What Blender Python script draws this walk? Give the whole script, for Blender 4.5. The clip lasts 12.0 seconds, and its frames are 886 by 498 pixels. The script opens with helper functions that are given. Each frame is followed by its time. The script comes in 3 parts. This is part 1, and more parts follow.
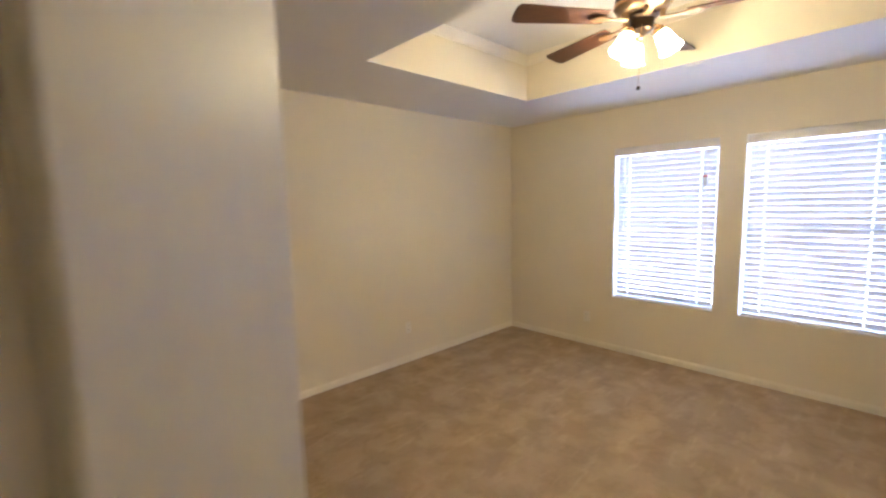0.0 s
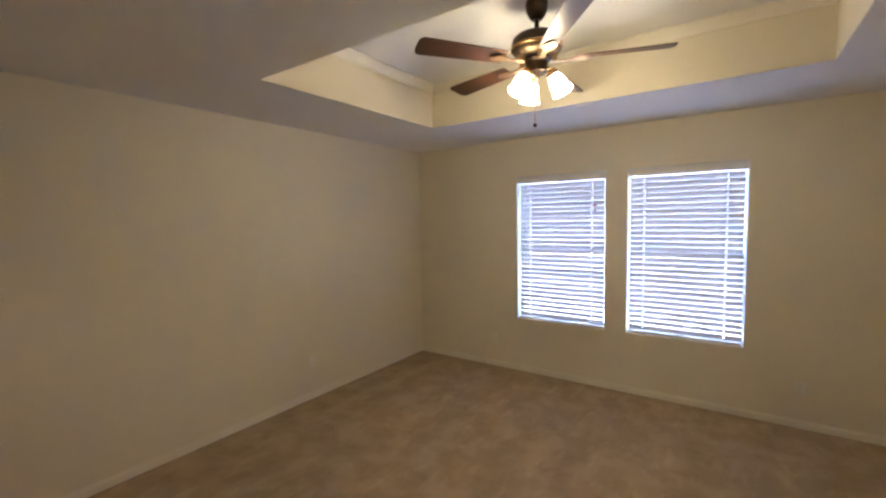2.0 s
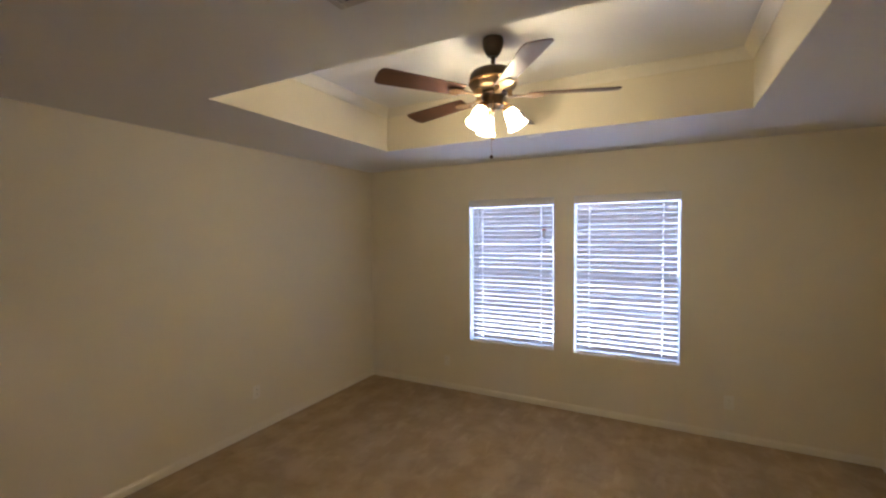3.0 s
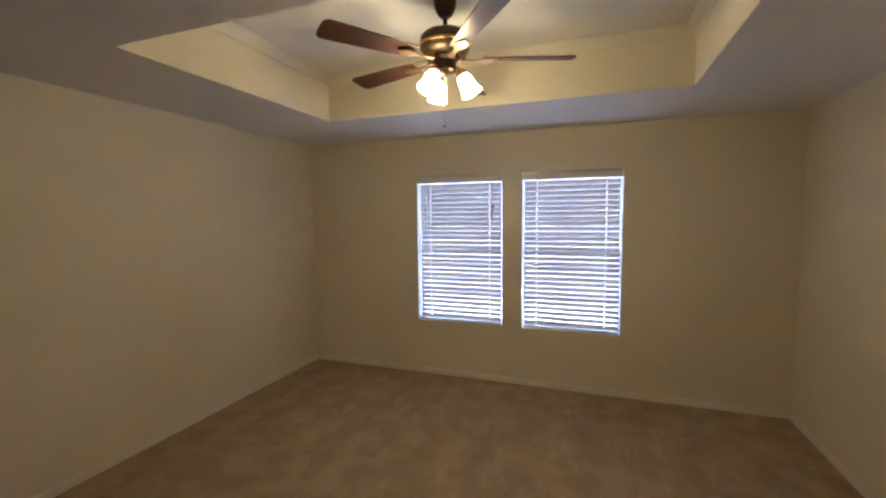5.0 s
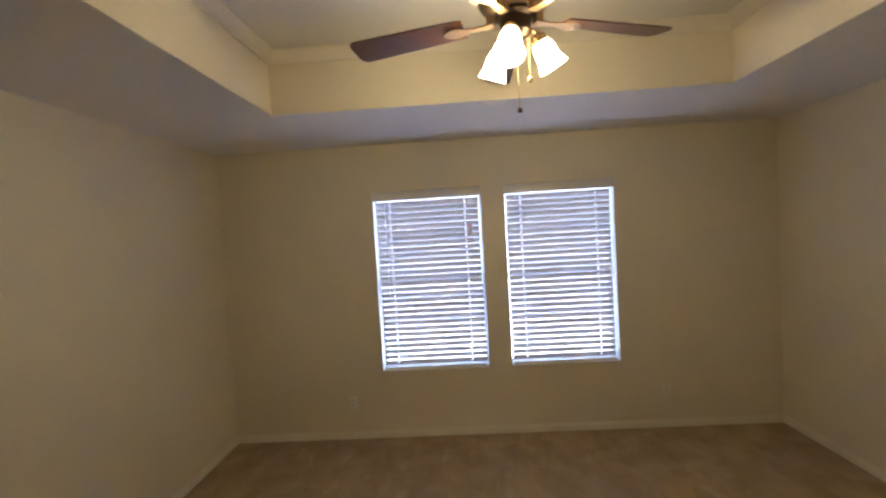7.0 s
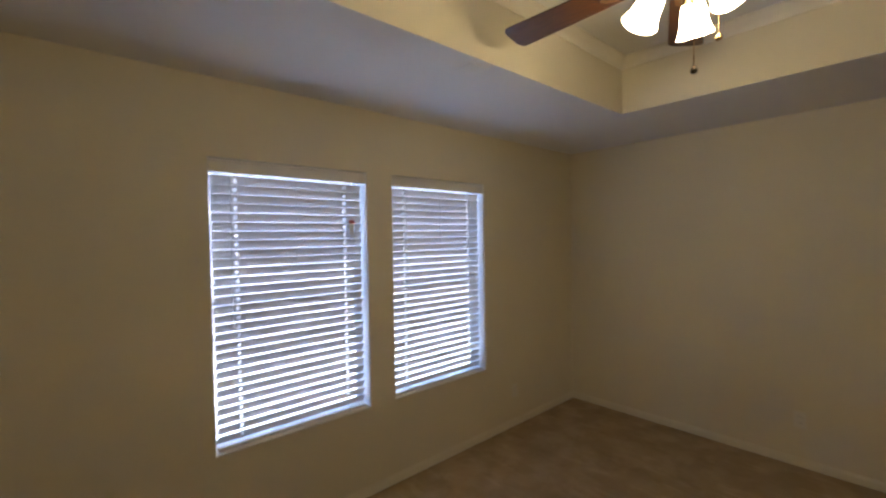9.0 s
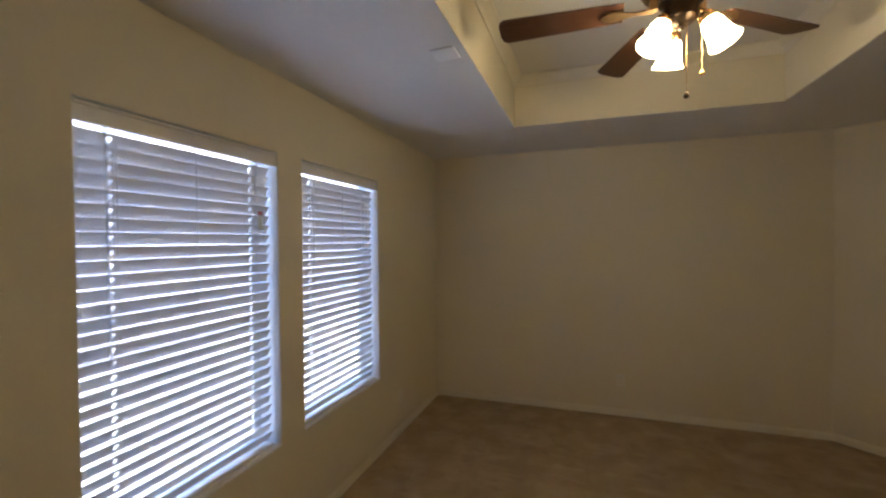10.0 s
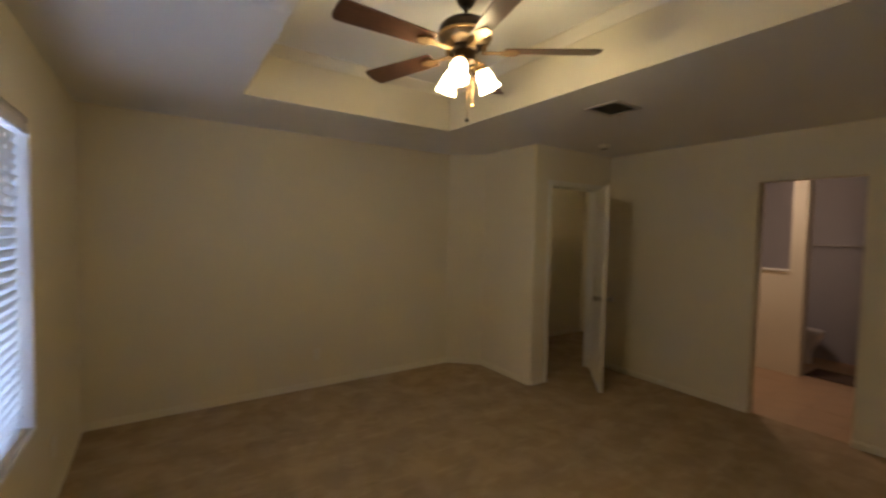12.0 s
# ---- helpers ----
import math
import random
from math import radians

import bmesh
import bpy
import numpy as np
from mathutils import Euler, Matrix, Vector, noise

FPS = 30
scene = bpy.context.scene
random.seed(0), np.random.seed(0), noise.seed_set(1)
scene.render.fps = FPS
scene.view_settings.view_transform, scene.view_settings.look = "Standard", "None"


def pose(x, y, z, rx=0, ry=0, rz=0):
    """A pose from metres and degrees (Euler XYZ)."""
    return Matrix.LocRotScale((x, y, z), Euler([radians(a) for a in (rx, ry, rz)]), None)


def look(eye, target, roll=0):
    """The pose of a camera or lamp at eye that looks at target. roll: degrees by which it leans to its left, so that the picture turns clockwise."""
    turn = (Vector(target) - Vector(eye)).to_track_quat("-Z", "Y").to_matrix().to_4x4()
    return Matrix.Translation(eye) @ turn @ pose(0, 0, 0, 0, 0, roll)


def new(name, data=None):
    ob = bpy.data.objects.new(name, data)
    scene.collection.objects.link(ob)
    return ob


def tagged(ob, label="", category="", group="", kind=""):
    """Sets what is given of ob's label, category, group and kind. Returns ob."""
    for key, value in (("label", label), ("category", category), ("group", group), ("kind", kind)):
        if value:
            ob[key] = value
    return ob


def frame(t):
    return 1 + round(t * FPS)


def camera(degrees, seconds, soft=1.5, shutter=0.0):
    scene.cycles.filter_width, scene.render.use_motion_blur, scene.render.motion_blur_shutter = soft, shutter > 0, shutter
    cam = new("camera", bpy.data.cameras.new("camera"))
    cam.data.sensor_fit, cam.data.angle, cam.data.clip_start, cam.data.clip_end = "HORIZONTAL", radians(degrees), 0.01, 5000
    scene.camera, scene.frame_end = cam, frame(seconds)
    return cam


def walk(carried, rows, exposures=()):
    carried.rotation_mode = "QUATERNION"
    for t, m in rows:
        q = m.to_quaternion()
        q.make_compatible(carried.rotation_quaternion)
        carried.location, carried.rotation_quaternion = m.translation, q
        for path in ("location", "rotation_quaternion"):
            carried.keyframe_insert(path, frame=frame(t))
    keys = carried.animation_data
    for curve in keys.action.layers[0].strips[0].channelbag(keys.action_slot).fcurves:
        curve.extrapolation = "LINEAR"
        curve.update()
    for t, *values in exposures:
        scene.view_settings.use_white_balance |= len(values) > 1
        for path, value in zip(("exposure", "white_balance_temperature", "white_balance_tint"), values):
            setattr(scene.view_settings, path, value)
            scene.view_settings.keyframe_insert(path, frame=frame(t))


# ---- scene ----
cam = camera(93.3, 12.0, soft=2.3, shutter=0.5)
PATH = [
    (0, (0.122, 0.372, 1.562), (1.479, 1.824, 1.342), -1.35),
    (0.5, (0.198, 0.313, 1.559), (1.631, 1.693, 1.342), -0.9),
    (1, (0.23, 0.423, 1.599), (1.727, 1.73, 1.374), -0.9),
    (1.5, (0.235, 0.447, 1.61), (1.807, 1.669, 1.422), -0.6),
    (2, (0.212, 0.403, 1.633), (1.849, 1.543, 1.488), -1.0),
    (2.5, (0.205, 0.428, 1.671), (1.914, 1.461, 1.565), -0.8),
    (3, (0.192, 0.457, 1.702), (1.962, 1.385, 1.63), -0.4),
    (4, (0.258, 0.474, 1.69), (2.084, 1.285, 1.572), -0.45),
    (5, (0.272, 0.55, 1.655), (2.146, 1.228, 1.494), -0.5),
    (5.5, (0.408, 0.699, 1.653), (2.288, 1.348, 1.445), -1.3),
    (6, (0.547, 0.934, 1.685), (2.464, 1.495, 1.586), -1.6),
    (6.5, (0.643, 1.266, 1.7), (2.616, 1.581, 1.61), -2.9),
    (7, (0.835, 1.57, 1.699), (2.832, 1.654, 1.616), -3.4),
    (9, (1.97, 2.775, 1.63), (3.47, 1.454, 1.577), -1.0),
    (9.5, (2.388, 2.965, 1.633), (3.469, 1.283, 1.577), -0.8),
    (10, (2.792, 3.119, 1.595), (3.44, 1.228, 1.558), -0.5),
    (10.5, (3.163, 3.133, 1.554), (3.367, 1.145, 1.459), -0.1),
    (11, (3.475, 3.073, 1.546), (3.258, 1.085, 1.503), -1.1),
    (11.5, (3.678, 3.05, 1.584), (2.991, 1.174, 1.498), -0.8),
    (12, (3.744, 3.075, 1.567), (2.63, 1.416, 1.476), 1.2),
]
EXPOSURE = [(0.0, 5.84, 4630, 13), (0.5, 5.77, 4630, 13), (1.5, 5.29, 4630, 13), (3.0, 4.87, 4680, 12),
            (5.5, 4.62, 4880, 11), (7.0, 4.64, 4880, 11), (9.0, 4.28, 4880, 9), (10.5, 4.18, 4980, 9),
            (12.0, 4.3, 5060, 8)]
walk(cam, [(t, look(eye, target, roll)) for t, eye, target, roll in PATH], EXPOSURE)

# ---- settings ----
SKY = 0.15
LAMP_COLOUR, LAMP_POWER = (1.0, 0.68, 0.28), 2.4
SLATS, SLAT_TILT = 29, 60.5
DOOR_OPEN, BLADE_ANGLE = 43.5, 1

# ---- world, sun, sky light and lamps ----
world = bpy.data.worlds.new("world")
scene.world = world
world.use_nodes = True
wn, wl = world.node_tree.nodes, world.node_tree.links
sky = wn.new("ShaderNodeTexSky")
sky.sky_type = "NISHITA"
sky.sun_disc = False
sky.sun_elevation, sky.sun_rotation = radians(54.6), radians(204)
sky.air_density, sky.dust_density, sky.ozone_density = 0.8, 5.0, 0.7
wl.new(sky.outputs[0], wn["Background"].inputs[0])
wn["Background"].inputs[1].default_value = SKY

sun_data = bpy.data.lights.new("sun", "SUN")
sun_data.energy, sun_data.angle, sun_data.color = 1.2, radians(2), (1.0, 0.96, 0.91)
sun = new("sun", sun_data)
sun.matrix_world = look((-2.5, -5.5, 8.5), (0, 0, 0))

# ---- materials ----


def mat(name, base, rough=0.6, metal=0.0, var=0.12, scale=3.0, grain=60.0, bump=0.15, tint=None, emit=None, power=0.0,
        stretch=(1, 1, 1), dist=0.002, spec=0.5, random_amount=0.0):
    """A principled material with variation at two scales and fine relief, in metres."""
    m = bpy.data.materials.new(name)
    m.use_nodes = True
    n, l = m.node_tree.nodes, m.node_tree.links
    p = n["Principled BSDF"]
    geo = n.new("ShaderNodeTexCoord")
    mp = n.new("ShaderNodeMapping")
    mp.inputs["Scale"].default_value = stretch
    l.new(geo.outputs["Object"], mp.inputs["Vector"])
    big, fine = n.new("ShaderNodeTexNoise"), n.new("ShaderNodeTexNoise")
    big.inputs["Scale"].default_value, fine.inputs["Scale"].default_value = scale, grain
    big.inputs["Detail"].default_value, fine.inputs["Detail"].default_value = 5, 3
    for q in (big, fine):
        l.new(mp.outputs[0], q.inputs["Vector"])
    ramp = n.new("ShaderNodeMix")
    ramp.data_type = "RGBA"
    dark = tint or tuple(c * (1 - var) for c in base)
    light = tuple(min(1, c * (1 + var)) for c in base)
    ramp.inputs["A"].default_value, ramp.inputs["B"].default_value = (*dark, 1), (*light, 1)
    mixv = n.new("ShaderNodeMath")
    mixv.operation = "MULTIPLY_ADD"
    l.new(fine.outputs["Fac"], mixv.inputs[0])
    mixv.inputs[1].default_value = 0.35
    sub = n.new("ShaderNodeMath")
    sub.operation = "MULTIPLY"
    l.new(big.outputs["Fac"], sub.inputs[0])
    sub.inputs[1].default_value = 0.65
    l.new(sub.outputs[0], mixv.inputs[2])
    span = n.new("ShaderNodeMapRange")
    span.inputs["From Min"].default_value, span.inputs["From Max"].default_value = 0.3, 0.7
    l.new(mixv.outputs[0], span.inputs["Value"])
    l.new(span.outputs[0], ramp.inputs["Factor"])
    l.new(ramp.outputs["Result"], p.inputs["Base Color"])
    rr = n.new("ShaderNodeMapRange")
    rr.inputs["To Min"].default_value, rr.inputs["To Max"].default_value = max(0, rough - 0.08), min(1, rough + 0.08)
    l.new(big.outputs["Fac"], rr.inputs["Value"])
    l.new(rr.outputs[0], p.inputs["Roughness"])
    p.inputs["Metallic"].default_value = metal
    p.inputs["Specular IOR Level"].default_value = spec
    b = n.new("ShaderNodeBump")
    b.inputs["Strength"].default_value, b.inputs["Distance"].default_value = bump, dist
    l.new(fine.outputs["Fac"], b.inputs["Height"])
    l.new(b.outputs[0], p.inputs["Normal"])
    if emit:
        p.inputs["Emission Color"].default_value = (*emit, 1)
        p.inputs["Emission Strength"].default_value = power
    return m


def carpet_material():
    """Cut-pile carpet: tuft grain, footprints and vacuum swathes brushed into the pile."""
    m = mat("carpet", (0.37, 0.27, 0.185), rough=0.95, bump=0.6, dist=0.006, spec=0.1)
    n, l = m.node_tree.nodes, m.node_tree.links
    p = n["Principled BSDF"]
    co = n.new("ShaderNodeTexCoord")
    warp = n.new("ShaderNodeTexNoise")
    warp.inputs["Scale"].default_value, warp.inputs["Detail"].default_value = 1.3, 3
    l.new(co.outputs["Object"], warp.inputs["Vector"])
    add = n.new("ShaderNodeVectorMath")
    add.operation = "MULTIPLY_ADD"
    l.new(warp.outputs["Color"], add.inputs[0])
    add.inputs[1].default_value = (0.3, 0.3, 0.0)
    l.new(co.outputs["Object"], add.inputs[2])
    blot = n.new("ShaderNodeTexNoise")
    blot.inputs["Scale"].default_value, blot.inputs["Detail"].default_value = 4.6, 7
    blot.inputs["Roughness"].default_value = 0.55
    l.new(add.outputs[0], blot.inputs["Vector"])
    swath = n.new("ShaderNodeTexWave")
    swath.inputs["Scale"].default_value, swath.inputs["Distortion"].default_value = 0.9, 3.0
    swath.inputs["Detail"].default_value = 3
    swath.bands_direction = "Y"
    l.new(add.outputs[0], swath.inputs["Vector"])
    tuft = n.new("ShaderNodeTexNoise")
    tuft.inputs["Scale"].default_value, tuft.inputs["Detail"].default_value = 130, 2
    l.new(co.outputs["Object"], tuft.inputs["Vector"])
    a = n.new("ShaderNodeMapRange")
    a.inputs["From Min"].default_value, a.inputs["From Max"].default_value = 0.43, 0.58
    l.new(blot.outputs["Fac"], a.inputs["Value"])
    s1 = n.new("ShaderNodeMath")
    s1.operation = "MULTIPLY_ADD"
    l.new(swath.outputs["Fac"], s1.inputs[0])
    s1.inputs[1].default_value = 0.12
    s0 = n.new("ShaderNodeMath")
    s0.operation = "MULTIPLY"
    l.new(a.outputs[0], s0.inputs[0])
    s0.inputs[1].default_value = 0.27
    l.new(s0.outputs[0], s1.inputs[2])
    s2 = n.new("ShaderNodeMath")
    s2.operation = "MULTIPLY_ADD"
    l.new(tuft.outputs["Fac"], s2.inputs[0])
    s2.inputs[1].default_value = 0.26
    l.new(s1.outputs[0], s2.inputs[2])
    # light strokes that the vacuum left, along the way to the windows
    lane = n.new("ShaderNodeMapping")
    lane.inputs["Scale"].default_value = (2.2, 9.0, 1.0)
    l.new(co.outputs["Object"], lane.inputs["Vector"])
    stroke = n.new("ShaderNodeTexNoise")
    stroke.inputs["Scale"].default_value, stroke.inputs["Detail"].default_value = 1.6, 4
    stroke.inputs["Distortion"].default_value = 0.4
    l.new(lane.outputs[0], stroke.inputs["Vector"])
    sr = n.new("ShaderNodeMapRange")
    sr.inputs["From Min"].default_value, sr.inputs["From Max"].default_value = 0.57, 0.66
    sr.inputs["To Max"].default_value = 0.2
    l.new(stroke.outputs["Fac"], sr.inputs["Value"])
    s3 = n.new("ShaderNodeMath")
    s3.operation = "ADD"
    l.new(s2.outputs[0], s3.inputs[0])
    l.new(sr.outputs[0], s3.inputs[1])
    # dark scuffs where feet pressed the pile
    scuff = n.new("ShaderNodeTexNoise")
    scuff.inputs["Scale"].default_value, scuff.inputs["Detail"].default_value = 6.5, 4
    scuff.inputs["Distortion"].default_value = 0.8
    l.new(co.outputs["Object"], scuff.inputs["Vector"])
    sc = n.new("ShaderNodeMapRange")
    sc.inputs["From Min"].default_value, sc.inputs["From Max"].default_value = 0.56, 0.66
    sc.inputs["To Max"].default_value = 0.13
    l.new(scuff.outputs["Fac"], sc.inputs["Value"])
    s4 = n.new("ShaderNodeMath")
    s4.operation = "SUBTRACT"
    l.new(s3.outputs[0], s4.inputs[0])
    l.new(sc.outputs[0], s4.inputs[1])
    s2 = s4
    cr = n.new("ShaderNodeMix")
    cr.data_type = "RGBA"
    cr.inputs["A"].default_value, cr.inputs["B"].default_value = (0.31, 0.234, 0.146, 1), (0.54, 0.418, 0.274, 1)
    l.new(s2.outputs[0], cr.inputs["Factor"])
    l.new(cr.outputs["Result"], p.inputs["Base Color"])
    b = n.new("ShaderNodeBump")
    b.inputs["Strength"].default_value, b.inputs["Distance"].default_value = 0.7, 0.008
    l.new(s2.outputs[0], b.inputs["Height"])
    l.new(b.outputs[0], p.inputs["Normal"])
    return m


def glass_material():
    m = bpy.data.materials.new("window_glass")
    m.use_nodes = True
    p = m.node_tree.nodes["Principled BSDF"]
    p.inputs["Transmission Weight"].default_value = 1.0
    p.inputs["Roughness"].default_value = 0.0
    p.inputs["IOR"].default_value = 1.0 + 0.45
    return m


WALL = mat("wall_paint", (0.76, 0.695, 0.545), rough=0.7, var=0.025, scale=1.2, grain=160, bump=0.22, dist=0.0015, spec=0.3)
CEIL = mat("ceiling_paint", (0.84, 0.83, 0.81), rough=0.85, var=0.025, scale=1.5, grain=110, bump=0.4, dist=0.002, spec=0.2)
TRIM = mat("trim_paint", (0.80, 0.78, 0.73), rough=0.4, var=0.03, scale=4, grain=40, bump=0.05)
CROWN = mat("crown_paint", (0.80, 0.755, 0.65), rough=0.45, var=0.03, scale=4, grain=50, bump=0.06)
DOORP = mat("door_paint", (0.78, 0.75, 0.70), rough=0.42, var=0.03, scale=3, grain=90, bump=0.1, stretch=(1, 1, 0.1))
CARPET = carpet_material()
SLAT = mat("blind_vinyl", (0.82, 0.80, 0.785), rough=0.4, var=0.02, scale=5, grain=60, bump=0.04)
sn, sl = SLAT.node_tree.nodes, SLAT.node_tree.links
glow_through = sn.new("ShaderNodeBsdfTranslucent")
glow_through.inputs["Color"].default_value = (0.84, 0.80, 0.80, 1)
thin = sn.new("ShaderNodeMixShader")
thin.inputs[0].default_value = 0.08
sl.new(sn["Principled BSDF"].outputs[0], thin.inputs[1])
sl.new(glow_through.outputs[0], thin.inputs[2])
sl.new(thin.outputs[0], sn["Material Output"].inputs["Surface"])
CORD = mat("blind_cord", (0.8, 0.8, 0.78), rough=0.8, var=0.05, grain=300)
VINYL = mat("window_vinyl", (0.8, 0.8, 0.79), rough=0.35, var=0.02, grain=50, bump=0.03)
GLASS = glass_material()
CLEAR = mat("clear_plastic", (0.8, 0.82, 0.86), rough=0.25, var=0.02, bump=0.0)
CLEAR.node_tree.nodes["Principled BSDF"].inputs["Transmission Weight"].default_value = 0.8
SLEEVE = mat("clear_film", (0.78, 0.80, 0.86), rough=0.25, var=0.06, scale=14, grain=60, bump=0.1)
fn, fl = SLEEVE.node_tree.nodes, SLEEVE.node_tree.links
see, film_mix = fn.new("ShaderNodeBsdfTransparent"), fn.new("ShaderNodeMixShader")
fn["Principled BSDF"].inputs["Transmission Weight"].default_value = 0.0
haze, haze_mix = fn.new("ShaderNodeBsdfTranslucent"), fn.new("ShaderNodeMixShader")
haze.inputs["Color"].default_value = (0.86, 0.88, 0.93, 1)
haze_mix.inputs[0].default_value, film_mix.inputs[0].default_value = 0.6, 0.26
fl.new(fn["Principled BSDF"].outputs[0], haze_mix.inputs[1])
fl.new(haze.outputs[0], haze_mix.inputs[2])
fl.new(see.outputs[0], film_mix.inputs[1])
fl.new(haze_mix.outputs[0], film_mix.inputs[2])
fl.new(film_mix.outputs[0], fn["Material Output"].inputs["Surface"])
BRONZE = mat("oiled_bronze", (0.055, 0.038, 0.026), rough=0.32, metal=0.85, var=0.25, scale=14, grain=80, bump=0.06)
BRASS = mat("antique_brass", (0.50, 0.33, 0.15), rough=0.26, metal=1.0, var=0.18, scale=18, grain=90, bump=0.05)
ANTIQUE = mat("aged_brass", (0.17, 0.12, 0.07), rough=0.45, metal=0.9, var=0.25, scale=16, grain=80, bump=0.06)
IRON = mat("blade_iron_brass", (0.34, 0.23, 0.11), rough=0.36, metal=0.9, var=0.2, scale=16, grain=80)
BLADE = mat("blade_walnut", (0.085, 0.038, 0.02), rough=0.38, var=0.4, scale=6, grain=45, bump=0.08, stretch=(1.5, 14, 1))
SHADE = mat("lit_frosted_glass", (0.9, 0.86, 0.78), rough=0.4, var=0.02, emit=LAMP_COLOUR, power=LAMP_POWER)
BASE = mat("baseboard_paint", (0.76, 0.70, 0.57), rough=0.45, var=0.04, scale=5, grain=60, bump=0.06)
PLATE = mat("switch_plate_plastic", (0.79, 0.75, 0.66), rough=0.4, var=0.02, grain=40, bump=0.02)
# near-black colour standing in for the shade inside small openings
GAP_SHADE = mat("gap_shade", (0.03, 0.028, 0.025), rough=0.8)
NICKEL = mat("brushed_nickel", (0.42, 0.39, 0.34), rough=0.3, metal=1.0, var=0.1, grain=120, bump=0.04)
VENTM = mat("vent_enamel", (0.60, 0.56, 0.50), rough=0.5, var=0.08, scale=10, grain=70)
TAGRED = mat("label_red", (0.5, 0.07, 0.05), rough=0.5, var=0.1)
TAGWHITE = mat("label_white", (0.78, 0.78, 0.76), rough=0.5, var=0.04)
TILE = mat("bath_tile", (0.50, 0.34, 0.20), rough=0.35, var=0.12, scale=5, grain=50, bump=0.05)
GROUT = mat("tile_grout", (0.49, 0.355, 0.25), rough=0.9, var=0.15)
BATHWALL = mat("bath_wall_paint", (0.42, 0.40, 0.43), rough=0.7, var=0.03, scale=1.5, grain=140, bump=0.2)
PORCELAIN = mat("porcelain", (0.8, 0.79, 0.77), rough=0.12, var=0.01, bump=0.0)
MAT_RUG = mat("bath_mat", (0.10, 0.065, 0.05), rough=0.95, var=0.3, scale=12, grain=160, bump=0.6)
SIDING = mat("neighbour_siding", (0.31, 0.285, 0.28), rough=0.7, var=0.1, scale=2, grain=40)
ROOFM = mat("roof_shingle", (0.12, 0.105, 0.10), rough=0.9, var=0.3, scale=5, grain=60, bump=0.5)
GRAVEL = mat("pale_gravel", (0.33, 0.315, 0.295), rough=0.95, var=0.18, scale=2, grain=90, bump=0.8, dist=0.02)
BATHLAMP = mat("bath_lamp_glass", (0.9, 0.85, 0.75), rough=0.4, emit=(1.0, 0.62, 0.36), power=2.6)

HALLLAMP = mat("hall_lamp_glass", (0.9, 0.85, 0.75), rough=0.4, emit=(1.0, 0.62, 0.22), power=0.38)

# ---- mesh helpers ----


def smooth(bm, deg=40):
    for f in bm.faces:
        f.smooth = True
    for e in bm.edges:
        if len(e.link_faces) == 2 and e.calc_face_angle(0) > radians(deg):
            e.smooth = False
    return bm


def part(name, bm, material, parent=None, label=""):
    me = bpy.data.meshes.new(name)
    bmesh.ops.recalc_face_normals(bm, faces=bm.faces)
    smooth(bm)
    bm.to_mesh(me)
    bm.free()
    me.materials.append(material)
    ob = new(name, me)
    if parent:
        ob.parent = parent
    if label:
        ob["label"] = label
    return ob


def box(x0, y0, z0, x1, y1, z1, bevel=0.0, bm=None, seg=1):
    own = bmesh.new()
    bmesh.ops.create_cube(own, size=1)
    for v in own.verts:
        v.co = Vector((x0 + (v.co.x + 0.5) * (x1 - x0), y0 + (v.co.y + 0.5) * (y1 - y0), z0 + (v.co.z + 0.5) * (z1 - z0)))
    if bevel:
        bmesh.ops.bevel(own, geom=own.edges[:], offset=bevel, segments=seg, affect="EDGES", profile=0.5)
    return join(bm, own) if bm else own


def join(bm, other, m=None):
    if m is not None:
        bmesh.ops.transform(other, matrix=m, verts=other.verts)
    me = bpy.data.meshes.new("tmp")
    other.to_mesh(me)
    other.free()
    bm.from_mesh(me)
    bpy.data.meshes.remove(me)
    return bm


def prism(points, z0, z1, bm=None):
    """A plan outline raised from z0 to z1."""
    bm = bm or bmesh.new()
    lo = [bm.verts.new((x, y, z0)) for x, y in points]
    hi = [bm.verts.new((x, y, z1)) for x, y in points]
    k = len(points)
    for i in range(k):
        bm.faces.new((lo[i], lo[(i + 1) % k], hi[(i + 1) % k], hi[i]))
    bm.faces.new(lo[::-1])
    bm.faces.new(hi)
    return bm


def lathe(profile, steps=32, bm=None, closed=False):
    """Turns (radius, z) pairs round the z axis."""
    bm = bm or bmesh.new()
    rings = []
    for r, z in profile:
        if r < 1e-5:
            rings.append([bm.verts.new((0, 0, z))])
        else:
            rings.append([bm.verts.new((r * math.cos(2 * math.pi * i / steps), r * math.sin(2 * math.pi * i / steps), z)) for i in range(steps)])
    for a, b in zip(rings, rings[1:]):
        for i in range(steps):
            j = (i + 1) % steps
            if len(a) == 1 and len(b) == 1:
                continue
            if len(a) == 1:
                bm.faces.new((a[0], b[i], b[j]))
            elif len(b) == 1:
                bm.faces.new((a[i], b[0], a[j]))
            else:
                bm.faces.new((a[i], b[i], b[j], a[j]))
    return bm


